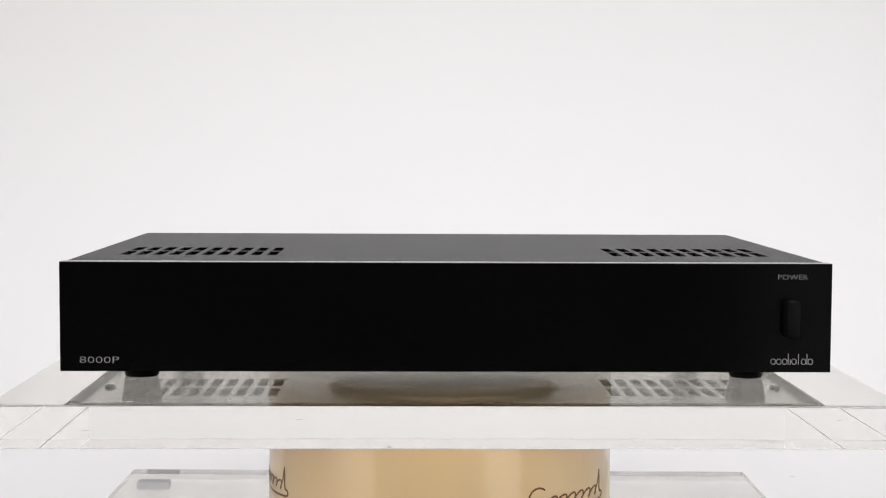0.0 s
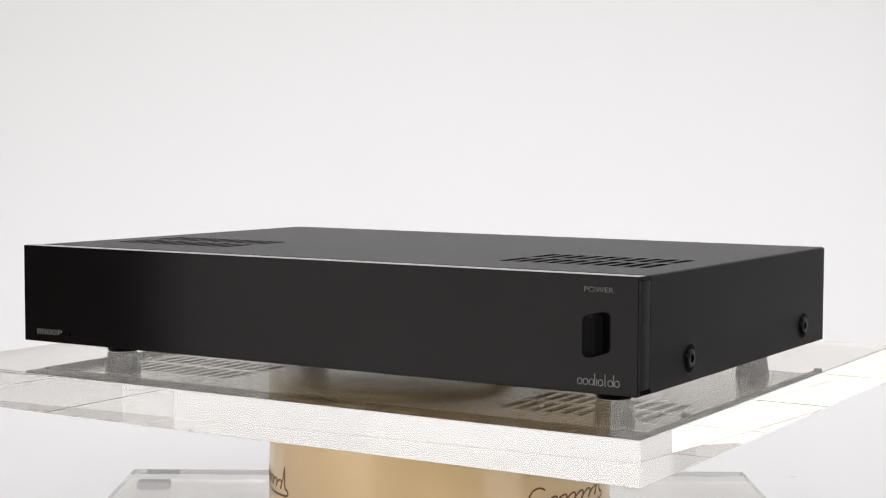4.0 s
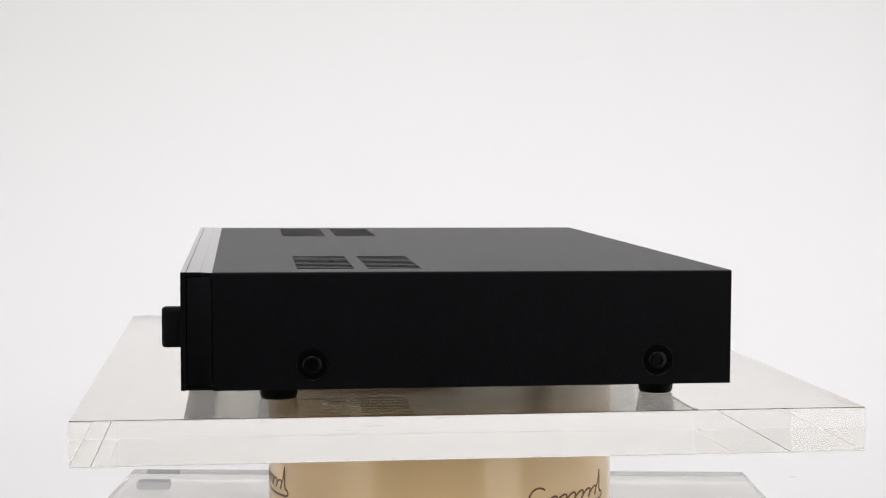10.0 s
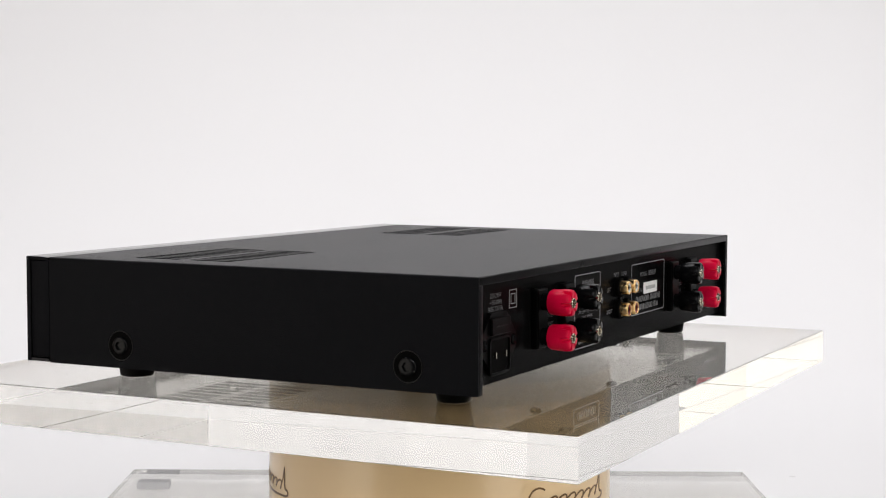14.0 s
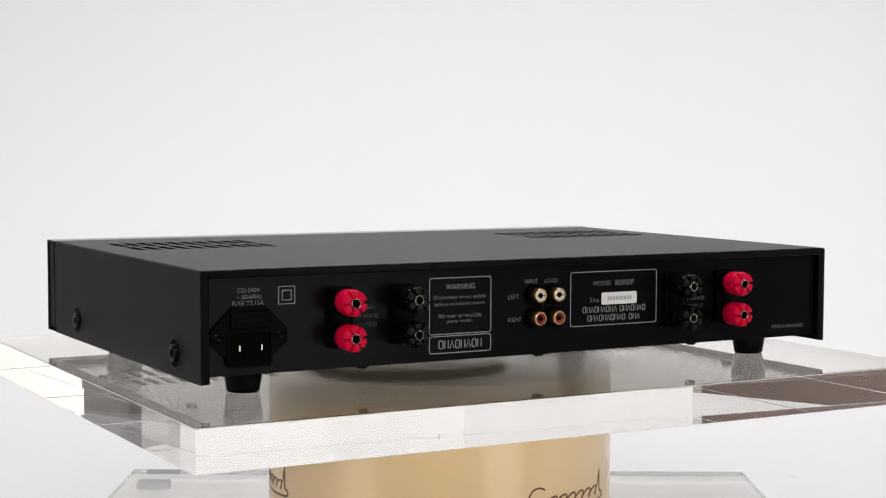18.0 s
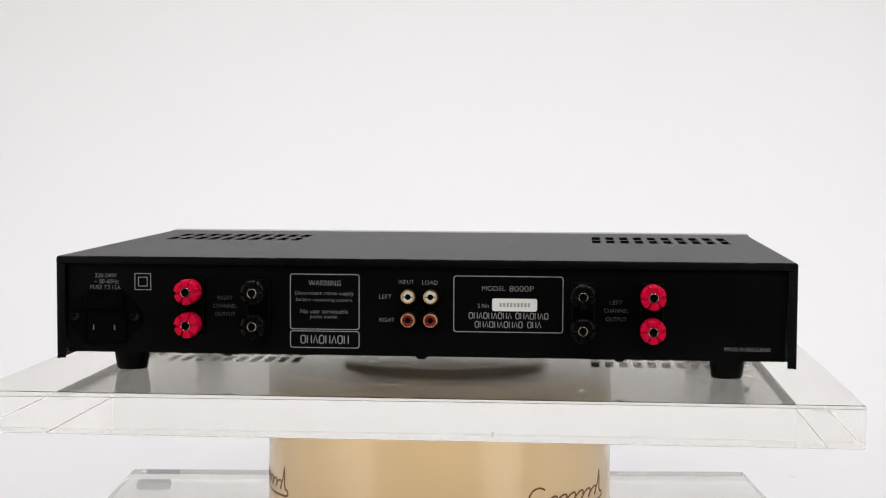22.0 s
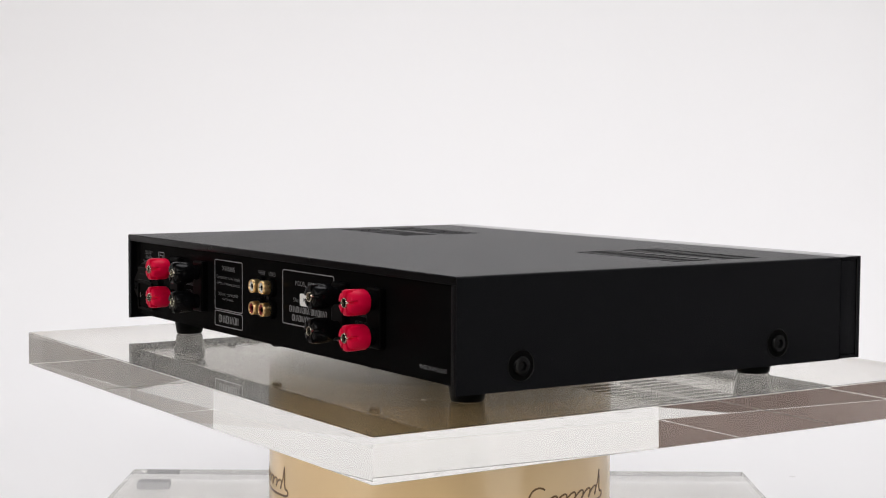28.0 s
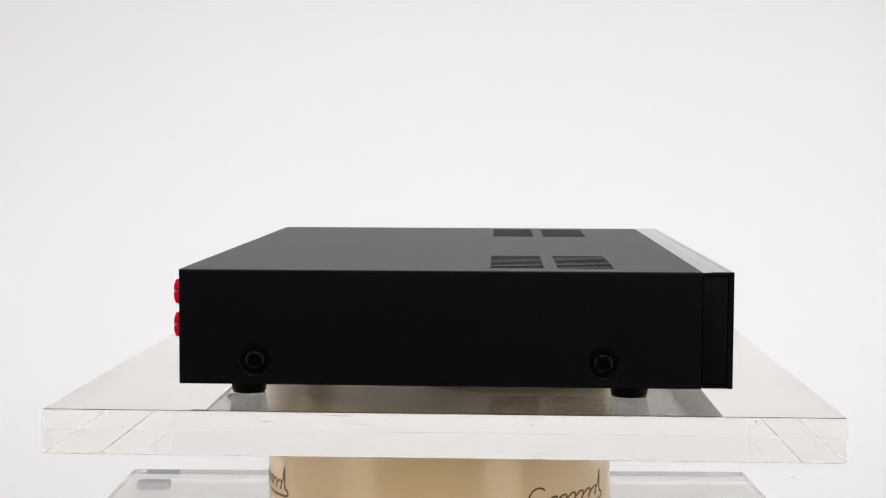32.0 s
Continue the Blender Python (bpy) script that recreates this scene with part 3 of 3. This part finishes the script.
def mains_inlet(rear):
    m = on_back(0.1928, 0.0250, REAR)
    w, h = 0.0128, 0.0168
    outline = [(-w, -h + 0.004), (-w + 0.004, -h), (w - 0.004, -h), (w, -h + 0.004), (0.0228, -0.004), (0.0228, 0.004), (w, h - 0.003), (w - 0.003, h), (-w + 0.003, h), (-w, h - 0.003), (-0.0228, 0.004), (-0.0228, -0.004)]
    bm = bmesh.new()
    low = [bm.verts.new((x, y, 0)) for x, y in outline]
    high = [bm.verts.new((x * 0.985, y * 0.985, 0.0022)) for x, y in outline]
    for k in range(len(outline)):
        j = (k + 1) % len(outline)
        bm.faces.new([low[k], low[j], high[j], high[k]])
    bm.faces.new(high), bm.faces.new(low)
    inlet = part("mains_inlet", bm, INLET_BLACK, rear, "black mains inlet with fuse drawer", m)
    part("inlet_rim", ribbon(rounded(-0.0126, 0.0126, -0.0163, 0.0028, 0.0022), 0.0013, 0.0012, closed=True), INLET_BLACK, inlet, "", pose(0, 0, 0.0022))
    # the well is one flat face; black stands in for its inner shade
    well = [(-0.0118, -0.0112), (-0.0072, -0.0155), (0.0072, -0.0155), (0.0118, -0.0112), (0.0118, 0.002), (-0.0118, 0.002)]
    bm = bmesh.new()
    a = [bm.verts.new((x, y, 0.00235)) for x, y in well]
    bm.faces.new(a)
    part("painted_well", bm, RECESS, inlet, "flat black face painted as the shaded socket recess")
    part("fuse_drawer", box(-0.0118, 0.0118, 0.0045, 0.0140, 0.0022, 0.0040, 0.0007), INLET_BLACK, inlet)
    part("drawer_groove", box(-0.0075, 0.0075, 0.0088, 0.0094, 0.0039, 0.0042), RUBBER, inlet)
    for x in (-0.0065, 0.0065):
        part("pin", box(x - 0.0004, x + 0.0004, -0.0078, -0.0045, 0.0023, 0.0040), NICKEL, inlet, "bright metal pin")
    for x in (-0.0185, 0.0185):
        part("inlet_screw", lathe([(0.0030, 0.0022), (0.0030, 0.0030), (0.0020, 0.0036), (0, 0.0030)], 20), STEEL_BLACK, inlet, "", pose(x, 0, 0))


def rear_print(rear):
    y = REAR

    def word(text, x, z, width, tall, mat=PRINT, name="lettering"):
        lettering(name, text, rear, on_back(x, z, y), width, tall, mat)

    def frame_line(x_left, x_right, z0, z1, name="printed_frame"):
        cx, cz = (x_left + x_right) / 2, (z0 + z1) / 2
        hw, hh = abs(x_left - x_right) / 2, (z1 - z0) / 2
        part(name, ribbon(rounded(-hw, hw, -hh, hh, 0.0015), 0.00050, 0.00012, closed=True), PRINT, rear, "", on_back(cx, cz, y))

    word("220-240V", 0.1926, 0.0503, 0.0135, 0.0025, PRINT_GREY)
    word("~ 50-60Hz", 0.1922, 0.0467, 0.0152, 0.0025, PRINT_GREY)
    word("FUSE T3.15A", 0.1928, 0.0431, 0.0186, 0.0025, PRINT_GREY)
    for half, wide in ((0.0049, 0.0006), (0.0027, 0.0006)):
        part("insulation_mark", ribbon([(-half, -half), (half, -half), (half, half), (-half, half)], wide, 0.00012, closed=True), PRINT, rear, "", on_back(0.1697, 0.0467, y))
    for x, top in ((0.1190, "RIGHT"), (-0.1166, "LEFT")):
        word(top, x, 0.0375, 0.0092 if top == "RIGHT" else 0.0076, 0.0024, PRINT_DIM)
        word("CHANNEL", x, 0.0326, 0.0146, 0.0024, PRINT_DIM)
        word("OUTPUT", x, 0.0276, 0.0124, 0.0024, PRINT_DIM)
    frame_line(0.0790, 0.0372, 0.0192, 0.0524)
    frame_line(0.0790, 0.0372, 0.0080, 0.0180)
    word("WARNING", 0.0581, 0.0471, 0.0197, 0.0033)
    word("Disconnect mains supply", 0.0583, 0.0407, 0.0357, 0.0030, PRINT_GREY)
    word("before removing covers.", 0.0583, 0.0367, 0.0345, 0.0030, PRINT_GREY)
    word("No user serviceable", 0.0583, 0.0300, 0.0290, 0.0026, PRINT_GREY)
    word("parts inside.", 0.0583, 0.0265, 0.0172, 0.0028, PRINT_GREY)
    marks("maker_mark", [(0.0, 0.0300, 8)], 0.0048, rear, on_back(0.0581, 0.0130, y), PRINT_GREY, "row of pale grey rings and strokes")
    word("INPUT", 0.0087, 0.0482, 0.0092, 0.0026, PRINT_GREY)
    word("LOAD", -0.0055, 0.0481, 0.0092, 0.0026, PRINT_GREY)
    word("LEFT", 0.0213, 0.0393, 0.0075, 0.0026, PRINT_GREY)
    word("RIGHT", 0.0204, 0.0254, 0.0092, 0.0026, PRINT_GREY)
    frame_line(-0.0199, -0.0850, 0.0189, 0.0523)
    word("MODEL", -0.0437, 0.0450, 0.0138, 0.0028, PRINT_GREY)
    word("8000P", -0.0604, 0.0450, 0.0146, 0.0034, PRINT_GREY, "model_number")
    word("S.No", -0.0376, 0.0346, 0.0066, 0.0026, PRINT_GREY)
    label = part("serial_sticker", slab(rounded(-0.0134, 0.0134, -0.0038, 0.0038, 0.0012), 0.0003), STICKER, rear, "white serial sticker", on_back(-0.0563, 0.0353, y))
    bars("serial_bars", [(-0.0083 + k * 0.0021, 0, 0.0014, 0.0024) for k in range(9)], label, pose(0, 0, 0.0003), INK)
    marks("firm_mark", [(-0.0106, 0.0262, 9), (0.0142, 0.0200, 7)], 0.0036, rear, on_back(-0.0524, 0.0287, y), PRINT_GREY, "row of pale grey rings and strokes")
    marks("firm_mark", [(-0.0056, 0.0290, 10), (0.0157, 0.0088, 3)], 0.0036, rear, on_back(-0.0524, 0.0234, y), PRINT_GREY, "row of pale grey rings and strokes")
    word("MADE IN ENGLAND", -0.1938, 0.0106, 0.0268, 0.0023)


def amplifier():
    amp = new("power_amplifier")
    tagged(amp, "slim black stereo power amplifier on rubber feet on a clear sheet", "amplifier")
    front_panel(amp)
    top_cover(amp)
    rear = chassis(amp)
    for x, y, r in ((-0.1845, -0.1138, 0.0121), (0.1845, -0.1138, 0.0121), (-0.1845, 0.1018, 0.0114), (0.1845, 0.1018, 0.0114)):
        foot(amp, x, y, r)
    for s in (-1, 1):
        for y in (-0.0968, 0.0929):
            side_screw(amp, s, y)
    for x, red in ((0.1379, True), (0.0980, False), (-0.0970, False), (-0.1376, True)):
        part("terminal_base", box(x - 0.0074, x + 0.0074, REAR, 0.1350, 0.0155, 0.0500, 0.0012), INLET_BLACK, amp, "black moulded terminal base")
        for z in (0.0424, 0.0226):
            binding_post(amp, x, z, red)
    for x in (0.0070, -0.0065):
        for z, white in ((0.0400, True), (0.0260, False)):
            rca_jack(amp, x, z, white)
    part("panel_screw", lathe([(0.0031, 0.0), (0.0030, 0.0009), (0.0022, 0.0015), (0.0012, 0.0015), (0.0012, 0.0008), (0, 0.0008)], 18), PLASTIC_BLACK, rear, "", on_back(0.0008, 0.0328, REAR))
    mains_inlet(rear)
    rear_print(rear)
    amp.location = (0, 0, BASE)
    return amp


sheet = turning_sheet()
amp = amplifier()


# ---- what turns ----
def motions():
    for thing, x, z in ((sheet, 0.0, SHEET_TOP), (amp, 0.0007, BASE)):
        rows = []
        for k, a in enumerate(TURNS):
            c = radians(-a)
            rows.append((k * 0.5, pose(x * math.cos(c), x * math.sin(c), z, 0, 0, -a) @ pose(0, 0, 0, 0.089, 0.02, 0)))
        walk(thing, rows)


motions()
